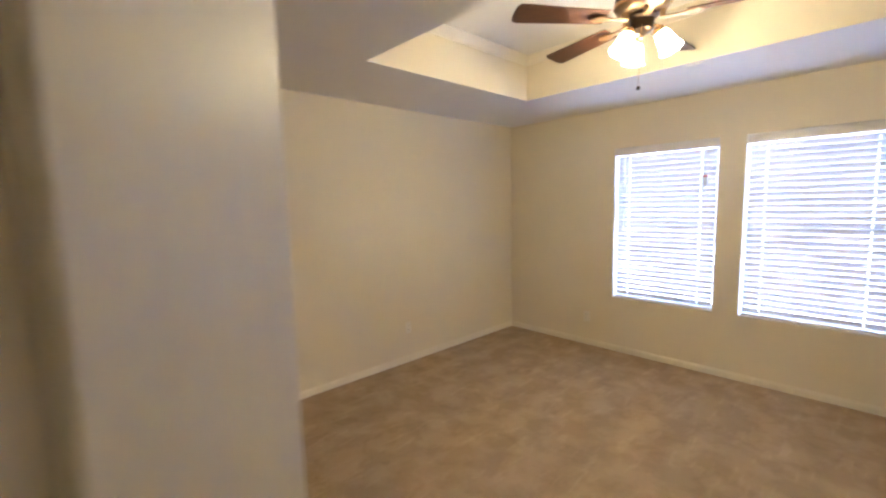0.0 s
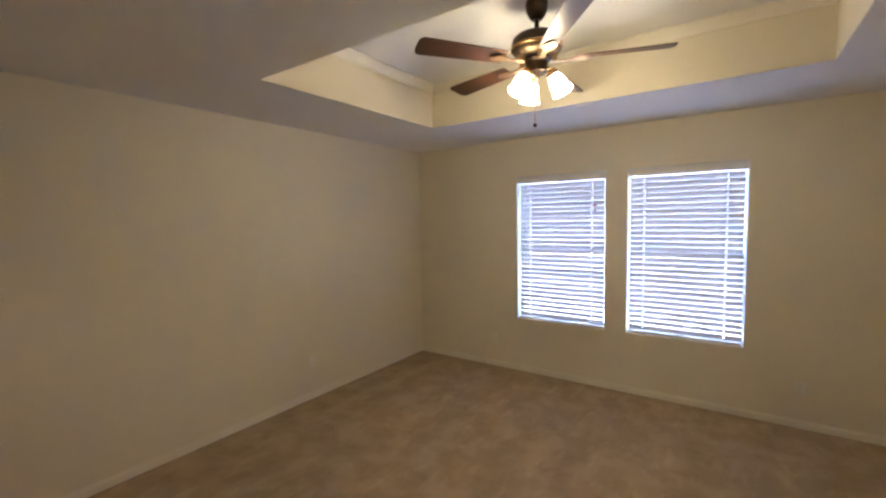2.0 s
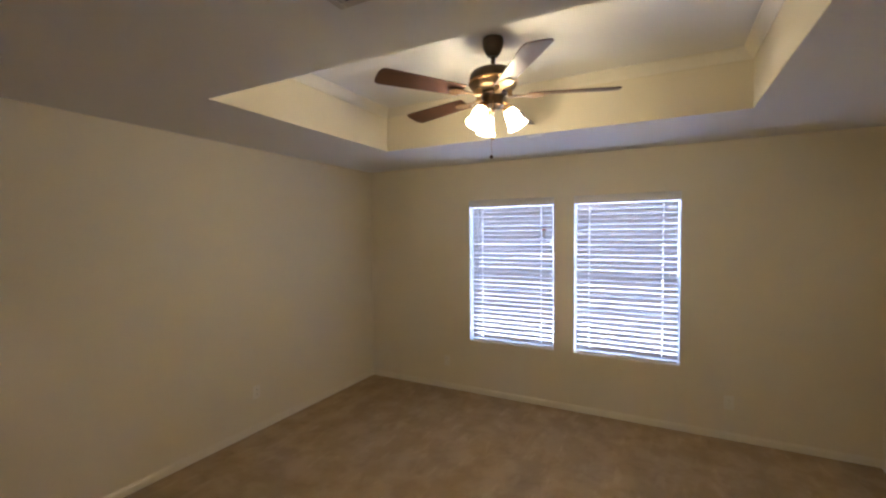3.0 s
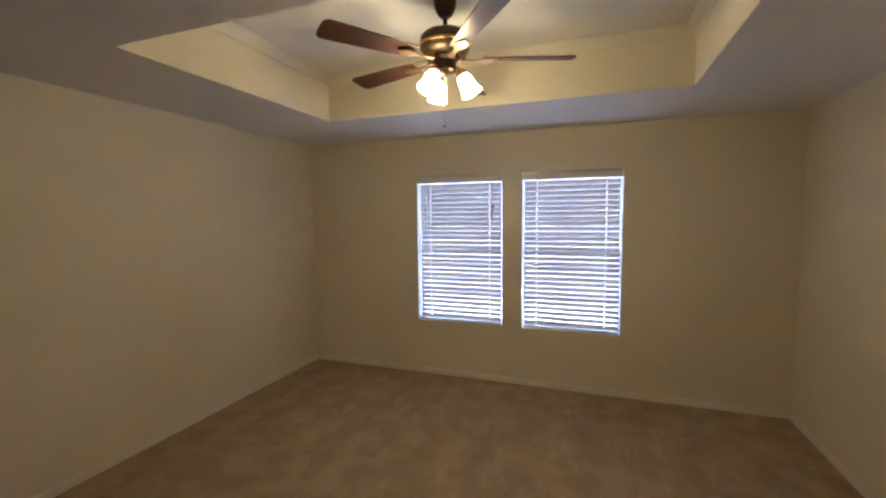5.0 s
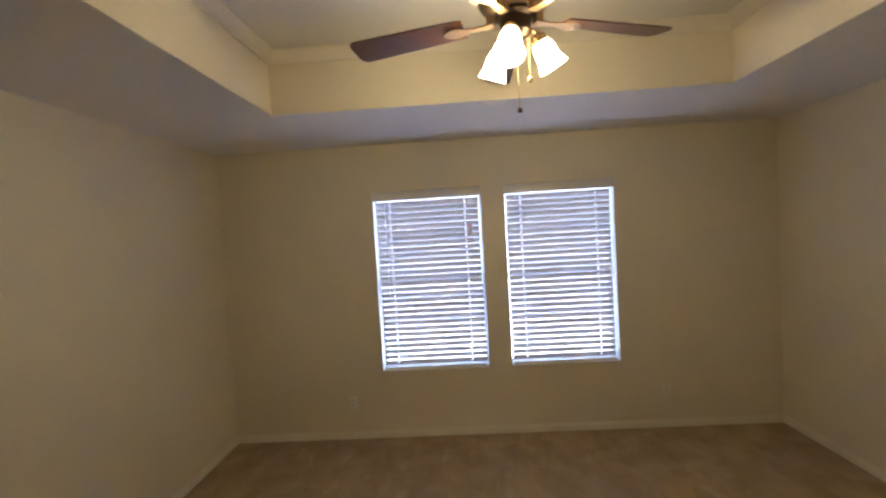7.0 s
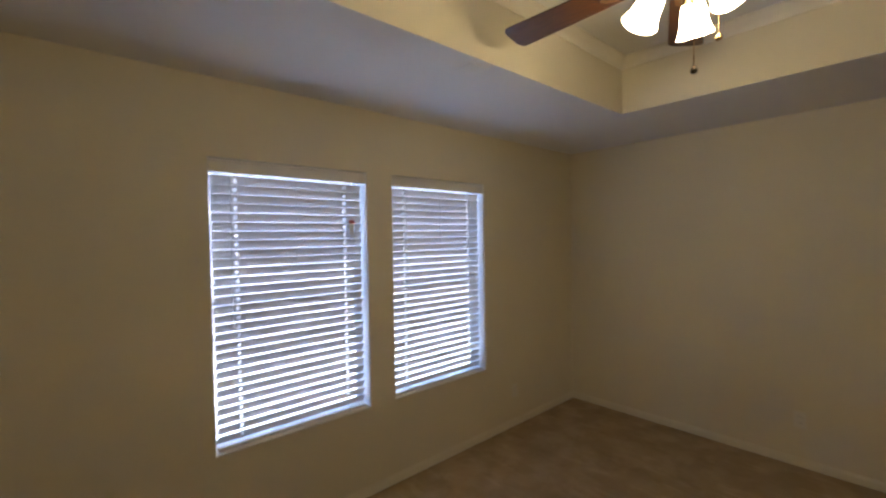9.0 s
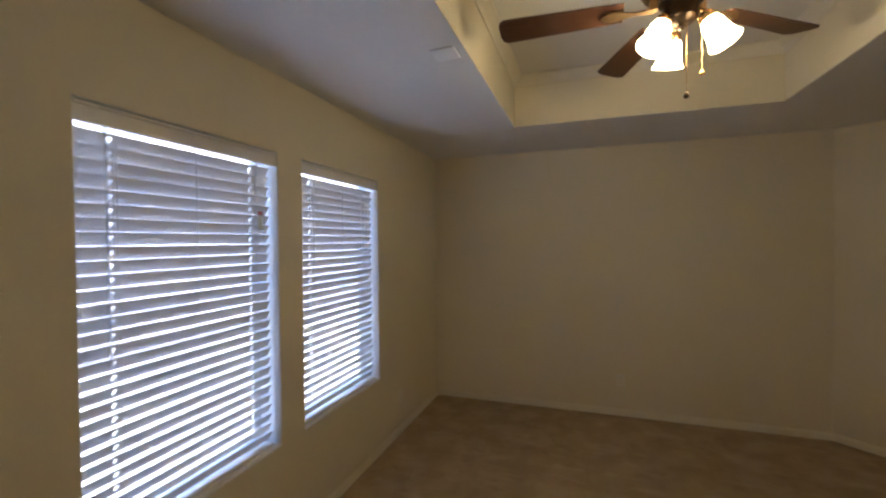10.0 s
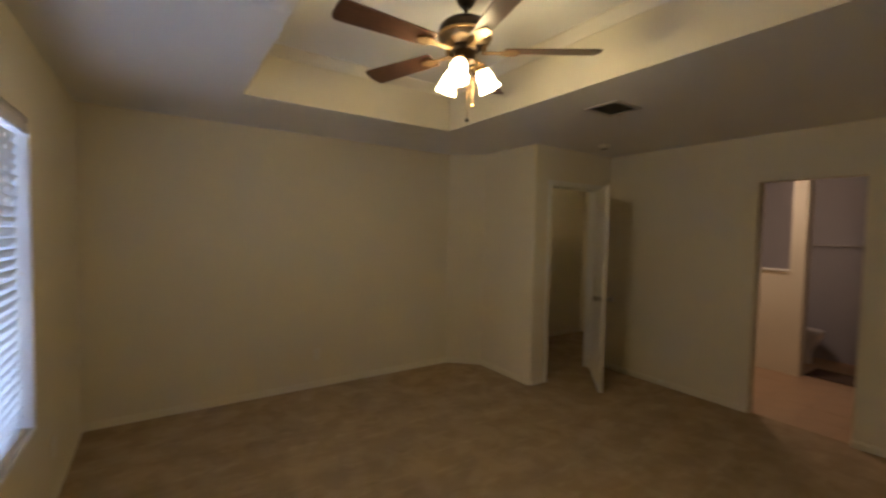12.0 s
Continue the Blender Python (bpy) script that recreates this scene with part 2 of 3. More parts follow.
def tube(points, r, steps=10, bm=None):
    """A round bar along a line of points."""
    bm = bm or bmesh.new()
    pts = [Vector(p) for p in points]
    rings = []
    for i, p in enumerate(pts):
        d = (pts[min(i + 1, len(pts) - 1)] - pts[max(i - 1, 0)]).normalized()
        q = d.to_track_quat("Z", "Y")
        rings.append([bm.verts.new(p + q @ Vector((r * math.cos(2 * math.pi * k / steps), r * math.sin(2 * math.pi * k / steps), 0))) for k in range(steps)])
    for a, b in zip(rings, rings[1:]):
        for k in range(steps):
            j = (k + 1) % steps
            bm.faces.new((a[k], a[j], b[j], b[k]))
    bm.faces.new(rings[0][::-1])
    bm.faces.new(rings[-1])
    return bm


def thing(name, label, category, m=None, group="", kind=""):
    ob = new(name)
    if m is not None:
        ob.matrix_world = m
    return tagged(ob, label, category, group, kind)


def structure(name, bm, material, label, category):
    return tagged(part(name, bm, material), label, category, kind="structure")


# ---- the plan, in metres ----
EAST, NORTH, SOUTH, WEST, STUB, DOORY = 4.265, 3.56, -0.965, -0.56, 0.65, 0.10
T = 0.12
LOW, HIGH = 2.44, 2.80
TX0, TX1, TY0, TY1 = 1.63, 3.297, -0.02, 2.64
WIN_Z0, WIN_Z1 = 0.553, 2.052
WINDOWS = {"left": (1.383, 2.278), "right": (0.313, 1.198)}
DOOR_X0, DOOR_X1, DOOR_Z = -0.36, 0.41, 2.04
BATH_Y0, BATH_Y1, BATH_Z = 1.568, 2.245, 2.04

# ---- structure ----
structure("floor", prism([(-1.9, -1.3), (4.3, -1.3), (4.3, 3.6), (-0.6, 3.6), (-0.6, 0.0), (-1.9, 0.0)], -0.1, 0.0), CARPET,
          "beige-brown cut-pile carpet with footprints and vacuum marks", "carpet")

bm = bmesh.new()
ys = sorted(v for w in WINDOWS.values() for v in w)
x0, x1 = EAST, EAST + 0.18
box(x0, SOUTH - T, 0, x1, ys[0], 2.95, bm=bm)
box(x0, ys[1], 0, x1, ys[2], 2.95, bm=bm)
box(x0, ys[3], 0, x1, NORTH + T, 2.95, bm=bm)
for a, b in WINDOWS.values():
    box(x0, a, 0, x1, b, WIN_Z0, bm=bm)
    box(x0, a, WIN_Z1, x1, b, 2.95, bm=bm)
structure("wall_east", bm, WALL, "cream painted wall with two window openings", "wall")
structure("wall_north", box(WEST - T, NORTH, 0, EAST, NORTH + T, 2.95), WALL, "plain cream painted drywall wall", "wall")
structure("wall_south", prism([(0.53, SOUTH - T), (EAST, SOUTH - T), (EAST, SOUTH), (0.96, SOUTH), (STUB, -0.69), (0.53, -0.69)], 0, 2.95), WALL,
          "cream painted wall with an angled corner", "wall")
r = 0.022
arc = [(STUB - r + r * math.cos(a), DOORY - r + r * math.sin(a)) for a in [math.pi / 2 * i / 6 for i in range(7)]]
structure("wall_southwest", prism([(0.53, -0.69), (STUB, -0.69)] + arc + [(DOOR_X1 + 0.02, DOORY), (DOOR_X1 + 0.02, DOORY - T), (0.53, DOORY - T)], 0, 2.95),
          WALL, "cream painted wall with a rounded outer corner", "wall")
bm = box(WEST, DOORY - T, 0, DOOR_X0 - 0.02, DOORY, 2.95)
box(DOOR_X0 - 0.02, DOORY - T, DOOR_Z + 0.02, DOOR_X1 + 0.02, DOORY, 2.95, bm=bm)
structure("wall_door", bm, WALL, "cream painted wall round the bedroom doorway", "wall")
bm = box(WEST - T, DOORY - T, 0, WEST, BATH_Y0, 2.95)
box(WEST - T, BATH_Y1, 0, WEST, NORTH, 2.95, bm=bm)
box(WEST - T, BATH_Y0, BATH_Z, WEST, BATH_Y1, 2.95, bm=bm)
structure("wall_west", bm, WALL, "cream painted wall with an open doorway to the bathroom", "wall")

edge = LOW + 0.014
bm = box(-1.9, -1.3, LOW, TX0, NORTH, edge)
box(TX1, SOUTH, LOW, EAST, NORTH, edge, bm=bm)
box(TX0, SOUTH, LOW, TX1, TY0, edge, bm=bm)
box(TX0, TY1, LOW, TX1, NORTH, edge, bm=bm)
structure("ceiling", bm, CEIL, "off-white textured lower ceiling round the tray", "ceiling")
p = 0.003
low = LOW + 0.001
bm = box(TX0 - 0.05, TY0 - 0.05, edge, TX0, TY1 + 0.05, HIGH)
box(TX1, TY0 - 0.05, edge, TX1 + 0.05, TY1 + 0.05, HIGH, bm=bm)
box(TX0, TY0 - 0.05, edge, TX1, TY0, HIGH, bm=bm)
box(TX0, TY1, edge, TX1, TY1 + 0.05, HIGH, bm=bm)
structure("tray_backing", bm, WALL, "framing behind the tray sides", "wall")
bm = box(TX0 + 0.0005, TY0 + p, low, TX0 + p, TY1 - p, HIGH - 0.001)
box(TX1 - p, TY0 + p, low, TX1 - 0.0005, TY1 - p, HIGH - 0.001, bm=bm)
box(TX0 + 0.0005, TY0 + 0.0005, low, TX1 - 0.0005, TY0 + p, HIGH - 0.001, bm=bm)
box(TX0 + 0.0005, TY1 - p, low, TX1 - 0.0005, TY1 - 0.0005, HIGH - 0.001, bm=bm)
structure("tray_wall", bm, WALL, "cream painted upright sides of the ceiling tray", "wall")
structure("tray_ceiling", box(TX0 - 0.05, TY0 - 0.05, HIGH, TX1 + 0.05, TY1 + 0.05, HIGH + 0.08), CEIL, "off-white raised tray ceiling", "ceiling")
# unseen board added to keep sun out of the rooms; its overhang shades the blinds
structure("sun_block_board", box(-3.6, -1.6, 2.95, EAST + 0.35, NORTH + 0.5, 3.05), CEIL, "unseen plain board above the ceilings that blocks the sun", "roof")


def crown_run(a, b, inward):
    """Crown moulding along a-b under the tray ceiling, mitred at both ends."""
    prof = [(0, -0.066), (0.007, -0.066), (0.010, -0.055), (0.024, -0.04), (0.042, -0.019), (0.053, -0.010), (0.058, -0.008), (0.058, 0), (0, 0)]
    a, b, n = Vector(a), Vector(b), Vector(inward)
    d = (b - a).normalized()
    bm = bmesh.new()
    ra = [bm.verts.new((*(a + n * p + d * p), HIGH - 0.002 + z)) for p, z in prof]
    rb = [bm.verts.new((*(b + n * p - d * p), HIGH - 0.002 + z)) for p, z in prof]
    k = len(prof)
    for i in range(k):
        bm.faces.new((ra[i], ra[(i + 1) % k], rb[(i + 1) % k], rb[i]))
    return bm


e = 0.004
crown = thing("crown_moulding", "white painted crown moulding round the top of the ceiling tray", "moulding", kind="structure")
for a, b, n in (((TX0 + e, TY0 + e), (TX1 - e, TY0 + e), (0, 1)), ((TX1 - e, TY0 + e), (TX1 - e, TY1 - e), (-1, 0)),
                ((TX1 - e, TY1 - e), (TX0 + e, TY1 - e), (0, -1)), ((TX0 + e, TY1 - e), (TX0 + e, TY0 + e), (1, 0))):
    part("moulding_run", crown_run(a, b, n), CROWN, crown)


def base_run(a, b):
    """Baseboard along a-b, on the left of the way from a to b."""
    a, b = Vector(a), Vector(b)
    d = (b - a).normalized()
    n = Vector((-d.y, d.x))
    prof = [(0.001, 0), (0.013, 0), (0.013, 0.042), (0.010, 0.048), (0.006, 0.053), (0.004, 0.06), (0.001, 0.06)]
    bm = bmesh.new()
    ra = [bm.verts.new((*(a + n * p), z)) for p, z in prof]
    rb = [bm.verts.new((*(b + n * p), z)) for p, z in prof]
    k = len(prof)
    for i in range(k):
        bm.faces.new((ra[i], ra[(i + 1) % k], rb[(i + 1) % k], rb[i]))
    bm.faces.new(ra)
    bm.faces.new(rb[::-1])
    return bm


baseboard = thing("baseboard", "low off-white painted baseboard along the carpet", "baseboard", kind="structure")
for a, b in (((EAST, SOUTH + 0.012), (EAST, NORTH - 0.012)), ((EAST, NORTH), (WEST, NORTH)), ((WEST, NORTH - 0.012), (WEST, BATH_Y1)), ((WEST, BATH_Y0), (WEST, DOORY + 0.012)),
             ((0.96, SOUTH), (EAST, SOUTH)), ((STUB, -0.69), (0.96, SOUTH)), ((STUB, DOORY - 0.02), (STUB, -0.69)), ((0.485, DOORY), (STUB - 0.02, DOORY))):
    part("board", base_run(a, b), BASE, baseboard)


# ---- windows and blinds ----
def window(name, y0, y1):
    w = thing(name, "white vinyl single-hung window behind a blind", "window", kind="structure")
    xa, xb = EAST + 0.13, EAST + 0.178
    f = 0.011
    z0, z1 = WIN_Z0 + 0.001, WIN_Z1 - 0.001
    ya, yb = y0 + 0.001, y1 - 0.001
    bm = box(xa, ya, z0, xb, ya + f, z1, 0.003)
    box(xa, yb - f, z0, xb, yb, z1, 0.003, bm)
    box(xa, ya + f, z0, xb, yb - f, z0 + f, 0.003, bm)
    box(xa, ya + f, z1 - f, xb, yb - f, z1, 0.003, bm)
    part("window_frame", bm, VINYL, w)
    zm = (z0 + z1) / 2
    part("meeting_rail", box(xa + 0.006, ya + f, zm - 0.010, xb - 0.006, yb - f, zm + 0.010, 0.003), VINYL, w)
    bm = box(xa + 0.012, ya + f, z0 + f, xb - 0.012, ya + f + 0.008, zm - 0.010, 0.002)
    box(xa + 0.012, yb - f - 0.008, z0 + f, xb - 0.012, yb - f, zm - 0.010, 0.002, bm)
    box(xa + 0.012, ya + f + 0.008, z0 + f, xb - 0.012, yb - f - 0.008, z0 + f + 0.014, 0.002, bm)
    part("lower_sash", bm, VINYL, w)
    for za, zb in ((z0 + f, zm - 0.010), (zm + 0.010, z1 - f)):
        p = part("pane", box(xa + 0.024, ya + f, za, xa + 0.028, yb - f, zb), GLASS, w)
        p.visible_shadow = False
    bm = box(EAST + 0.002, y0 + 0.0005, WIN_Z0 + 0.012, xa, y0 + 0.004, WIN_Z1 - 0.001)
    box(EAST + 0.002, y1 - 0.004, WIN_Z0 + 0.012, xa, y1 - 0.0005, WIN_Z1 - 0.001, bm=bm)
    box(EAST + 0.002, y0 + 0.004, WIN_Z1 - 0.004, xa, y1 - 0.004, WIN_Z1 - 0.0005, bm=bm)
    part("reveal", bm, VINYL, w, "white painted window reveal")
    part("window_sill", box(EAST - 0.004, y0 + 0.002, WIN_Z0, xa, y1 - 0.002, WIN_Z0 + 0.012, 0.003), TRIM, w)
    return w


window("window_1", *WINDOWS["left"])
window("window_2", *WINDOWS["right"])


def slat_bm(ya, yb, holes):
    """A slat about its own middle line, slightly crowned, with a slot for each cord."""
    bm = bmesh.new()
    w, th, hw, hl = 0.0245, 0.0028, 0.011, 0.0065
    cuts = [ya] + [v for h in holes for v in (h - hl, h + hl)] + [yb]
    for i in range(len(cuts) - 1):
        strips = [(-w, w)] if i % 2 == 0 else [(-w, -hw), (hw, w)]
        for a, b in strips:
            xs = [a + (b - a) * k / 4 for k in range(5)]
            top = [[bm.verts.new((x, y, 0.0022 * (1 - (x / w) ** 2) + th / 2)) for x in xs] for y in (cuts[i], cuts[i + 1])]
            bot = [[bm.verts.new((x, y, 0.0022 * (1 - (x / w) ** 2) - th / 2)) for x in xs] for y in (cuts[i], cuts[i + 1])]
            for k in range(4):
                bm.faces.new((top[0][k], top[0][k + 1], top[1][k + 1], top[1][k]))
                bm.faces.new((bot[0][k], bot[1][k], bot[1][k + 1], bot[0][k + 1]))
            bm.faces.new((top[0][0], top[1][0], bot[1][0], bot[0][0]))
            bm.faces.new((top[0][4], bot[0][4], bot[1][4], top[1][4]))
            for q in (0, 1):
                bm.faces.new(top[q] + bot[q][::-1])
    bmesh.ops.remove_doubles(bm, verts=bm.verts, dist=1e-5)
    return bm


def blind(y0, y1, wand, label, beads=()):
    b = thing("window_blind", label, "blind", group="blinds on the window wall")
    ya, yb = y0 + 0.021, y1 - 0.021
    xc = EAST + 0.052
    holes = [ya + 0.115, yb - 0.115]
    bm = box(EAST + 0.008, y0 + 0.005, WIN_Z1 - 0.074, EAST + 0.016, y1 - 0.005, WIN_Z1 - 0.010, 0.0015)
    val = part("valance", bm, SLAT, b)
    part("ledge", box(EAST + 0.001, y0 + 0.005, WIN_Z1 - 0.022, EAST + 0.008, y1 - 0.005, WIN_Z1 - 0.010, 0.002), SLAT, val)
    part("lip", box(EAST + 0.004, y0 + 0.005, WIN_Z1 - 0.074, EAST + 0.008, y1 - 0.005, WIN_Z1 - 0.064, 0.0015), SLAT, val)
    part("headrail", box(xc - 0.026, ya, WIN_Z1 - 0.05, xc + 0.026, yb, WIN_Z1 - 0.004, 0.002), SLAT, b)
    zb, zt = WIN_Z0 + 0.032, WIN_Z1 - 0.088
    count = SLATS
    step = (zt - zb) / count
    first = None
    for i in range(count):
        z = zb + step * (i + 0.62)
        if first is None:
            first = part("slat", slat_bm(ya, yb, holes), SLAT, b)
            s = first
        else:
            s = new("slat", first.data)
            s.parent = b
        s.matrix_world = pose(xc, 0, z, random.uniform(-0.05, 0.05), SLAT_TILT + random.uniform(-0.6, 0.6), 0)
    part("bottom_rail", box(xc - 0.025, ya, WIN_Z0 + 0.0035, xc + 0.025, yb, WIN_Z0 + 0.026, 0.004, seg=2), SLAT, b)
    for h in holes:
        bm = tube([(xc - 0.027, h - 0.006, WIN_Z0 + 0.03), (xc - 0.027, h - 0.006, WIN_Z1 - 0.06)], 0.0011, 6)
        tube([(xc - 0.027, h + 0.006, WIN_Z0 + 0.03), (xc - 0.027, h + 0.006, WIN_Z1 - 0.06)], 0.0011, 6, bm)
        tube([(xc + 0.027, h, WIN_Z0 + 0.03), (xc + 0.027, h, WIN_Z1 - 0.06)], 0.0011, 6, bm)
        part("ladder_cord", bm, CORD, b)
        part("lift_cord", tube([(xc, h, WIN_Z0 + 0.03), (xc, h, WIN_Z1 - 0.06)], 0.0012, 6), CORD, b)
    mid = (ya + yb) / 2
    bm = tube([(xc - 0.027, mid, WIN_Z0 + 0.03), (xc - 0.027, mid, WIN_Z1 - 0.06)], 0.0011, 6)
    tube([(xc + 0.027, mid, WIN_Z0 + 0.03), (xc + 0.027, mid, WIN_Z1 - 0.06)], 0.0011, 6, bm)
    part("ladder_cord", bm, CORD, b)
    for y, z in beads:
        part("cord_bead", lathe([(0, 0.009), (0.004, 0.007), (0.0065, 0.0), (0.005, -0.006), (0, -0.009)], 12), PLATE, b).matrix_local = pose(xc - 0.03, y, z)
    if wand:
        bm = tube([(xc - 0.034, wand, WIN_Z1 - 0.06), (xc - 0.036, wand, WIN_Z1 - 0.1), (xc - 0.038, wand, 1.22)], 0.0042, 8)
        tube([(xc - 0.038, wand, 1.23), (xc - 0.038, wand, 1.19)], 0.006, 8, bm)
        part("tilt_wand", bm, CLEAR, b, "clear plastic tilt wand")
    return b


blind(*WINDOWS["left"], 2.175, "white two-inch slat blind with a tilt wand, slats open")
blind(*WINDOWS["right"], None, "white two-inch slat blind, lowered with the slats open", ((1.117, 1.463), (0.394, 1.323), (1.126, 1.089)))

def sleeve_bm(x, y0, y1, z0, z1, wave):
    """A thin plastic sleeve hanging in the plane of the blind, slightly buckled."""
    bm = bmesh.new()
    cols, rows = 8, 16
    grid = [[bm.verts.new((x + wave * math.sin(3.1 * i + 0.9 * j) * (0.4 + 0.6 * j / rows), y0 + (y1 - y0) * i / cols,
                           z1 + (z0 - z1) * j / rows)) for i in range(cols + 1)] for j in range(rows + 1)]
    for j in range(rows):
        for i in range(cols):
            bm.faces.new((grid[j][i], grid[j][i + 1], grid[j + 1][i + 1], grid[j + 1][i]))
    return bm


sleeve = thing("wand_sleeve", "long clear plastic sleeve hanging beside the blind's tilt wand", "plastic sleeve")
part("film", sleeve_bm(EAST + 0.016, 2.177, 2.256, 1.215, 1.965, 0.0012), SLEEVE, sleeve)

tag = thing("warning_label", "small red and white warning label hanging among blind slats", "label")
part("paper", box(EAST + 0.022, 1.472, 1.655, EAST + 0.0228, 1.500, 1.735), TAGWHITE, tag)
part("red_band", box(EAST + 0.021, 1.468, 1.728, EAST + 0.0218, 1.504, 1.748), TAGRED, tag, "red heading band")
part("film", sleeve_bm(EAST + 0.0195, 1.462, 1.528, 1.61, 1.752, 0.0008), SLEEVE, tag, "clear plastic pouch")


# ---- door and frame ----
frame_ob = thing("door_frame", "white painted door jamb and casing", "door frame", kind="structure")
jx0, jx1 = DOOR_X0, DOOR_X1
bm = box(jx0 - 0.018, DOORY - T - 0.004, 0, jx0, DOORY + 0.004, DOOR_Z + 0.018, 0.002)
box(jx1, DOORY - T - 0.004, 0, jx1 + 0.018, DOORY + 0.004, DOOR_Z + 0.018, 0.002, bm)
box(jx0, DOORY - T - 0.004, DOOR_Z, jx1, DOORY + 0.004, DOOR_Z + 0.018, 0.002, bm)
box(jx0, DOORY - 0.055, 0, jx0 + 0.011, DOORY - 0.042, DOOR_Z, 0.002, bm)
box(jx1 - 0.011, DOORY - 0.055, 0, jx1, DOORY - 0.042, DOOR_Z, 0.002, bm)
part("jamb", bm, TRIM, frame_ob)
for side, ya, yb in ((1, DOORY + 0.001, DOORY + 0.017), (-1, DOORY - T - 0.017, DOORY - T - 0.001)):
    bm = box(jx0 - 0.062, ya, 0, jx0 - 0.005, yb, DOOR_Z + 0.062, 0.004)
    box(jx1 + 0.005, ya, 0, jx1 + 0.062, yb, DOOR_Z + 0.062, 0.004, bm)
    box(jx0 - 0.005, ya, DOOR_Z + 0.005, jx1 + 0.005, yb, DOOR_Z + 0.062, 0.004, bm)
    part("casing", bm, TRIM, frame_ob)


def panel_door():
    """A two-panel leaf, hinge edge at the origin, leaf along +x, thickness towards -y."""
    W, H, D = 0.75, 2.02, 0.035
    d = thing("door_1", "white two-panel interior door standing half open", "door", pose(DOOR_X0 + 0.012, DOORY + 0.012, 0.012, 0, 0, DOOR_OPEN), kind="structure")
    st = 0.135
    rows = [(0.24, 0.80), (0.97, 1.86)]
    bm = box(0, -D, 0, st, 0, H, 0.0015)
    box(W - st, -D, 0, W, 0, H, 0.0015, bm)
    zs = [0] + [v for rr in rows for v in rr] + [H]
    for i in range(0, len(zs), 2):
        box(st, -D, zs[i], W - st, 0, zs[i + 1], 0.0, bm)
    part("leaf", bm, DOORP, d)
    for za, zb in rows:
        bm = box(st, -D + 0.008, za, W - st, -0.008, zb)
        box(st + 0.04, -D + 0.003, za + 0.04, W - st - 0.04, -0.003, zb - 0.04, 0.006, bm)
        part("panel", bm, DOORP, d)
    h = part("handle", lathe([(0, 0.0), (0.032, 0.0), (0.033, 0.006), (0.026, 0.011), (0.013, 0.014), (0.012, 0.034), (0.02, 0.04), (0.027, 0.05), (0.028, 0.062), (0.02, 0.072), (0, 0.075)], 24), NICKEL, d, "brushed nickel knob")
    h.matrix_local = pose(W - 0.07, 0, 0.91, -90, 0, 0)
    h2 = new("handle", h.data)
    h2.parent = d
    h2["label"] = "brushed nickel knob"
    h2.matrix_local = pose(W - 0.07, -D, 0.91, 90, 0, 0)
    for z in (0.2, 1.0, 1.8):
        part("hinge", tube([(-0.004, 0.004, z), (-0.004, 0.004, z + 0.09)], 0.006, 10), NICKEL, d)
    return d


panel_door()

# ---- hall behind the bedroom door ----
structure("hall_wall_south", box(-1.9, -1.32, 0, 0.66, -1.2, 2.95), WALL, "cream painted hall wall", "wall")
structure("hall_wall_west", box(-1.92, -1.2, 0, -1.8, DOORY - T, 2.95), WALL, "cream painted hall end wall", "wall")
structure("hall_wall_north", box(-1.8, DOORY - T, 0, WEST - T, DOORY, 2.95), WALL, "cream painted hall side wall", "wall")
structure("hall_wall_east", box(0.53, -1.2, 0, 0.66, SOUTH - T, 2.95), WALL, "cream painted end of the hall", "wall")
structure("hall_baseboard", base_run((-1.8, -1.2), (0.53, -1.2)), BASE, "low off-white painted hall baseboard", "baseboard")


lamp = thing("hall_ceiling_light", "round lit glass ceiling light in the hall", "ceiling light", pose(-0.9, -0.62, LOW))
part("base", lathe([(0, 0), (0.13, 0), (0.13, -0.02), (0, -0.02)], 32), NICKEL, lamp)
part("globe", lathe([(0.12, -0.02), (0.115, -0.05), (0.09, -0.08), (0.05, -0.095), (0, -0.099)], 28), HALLLAMP, lamp)

# ---- ceiling fan ----
FX, FY = 2.452, 1.315


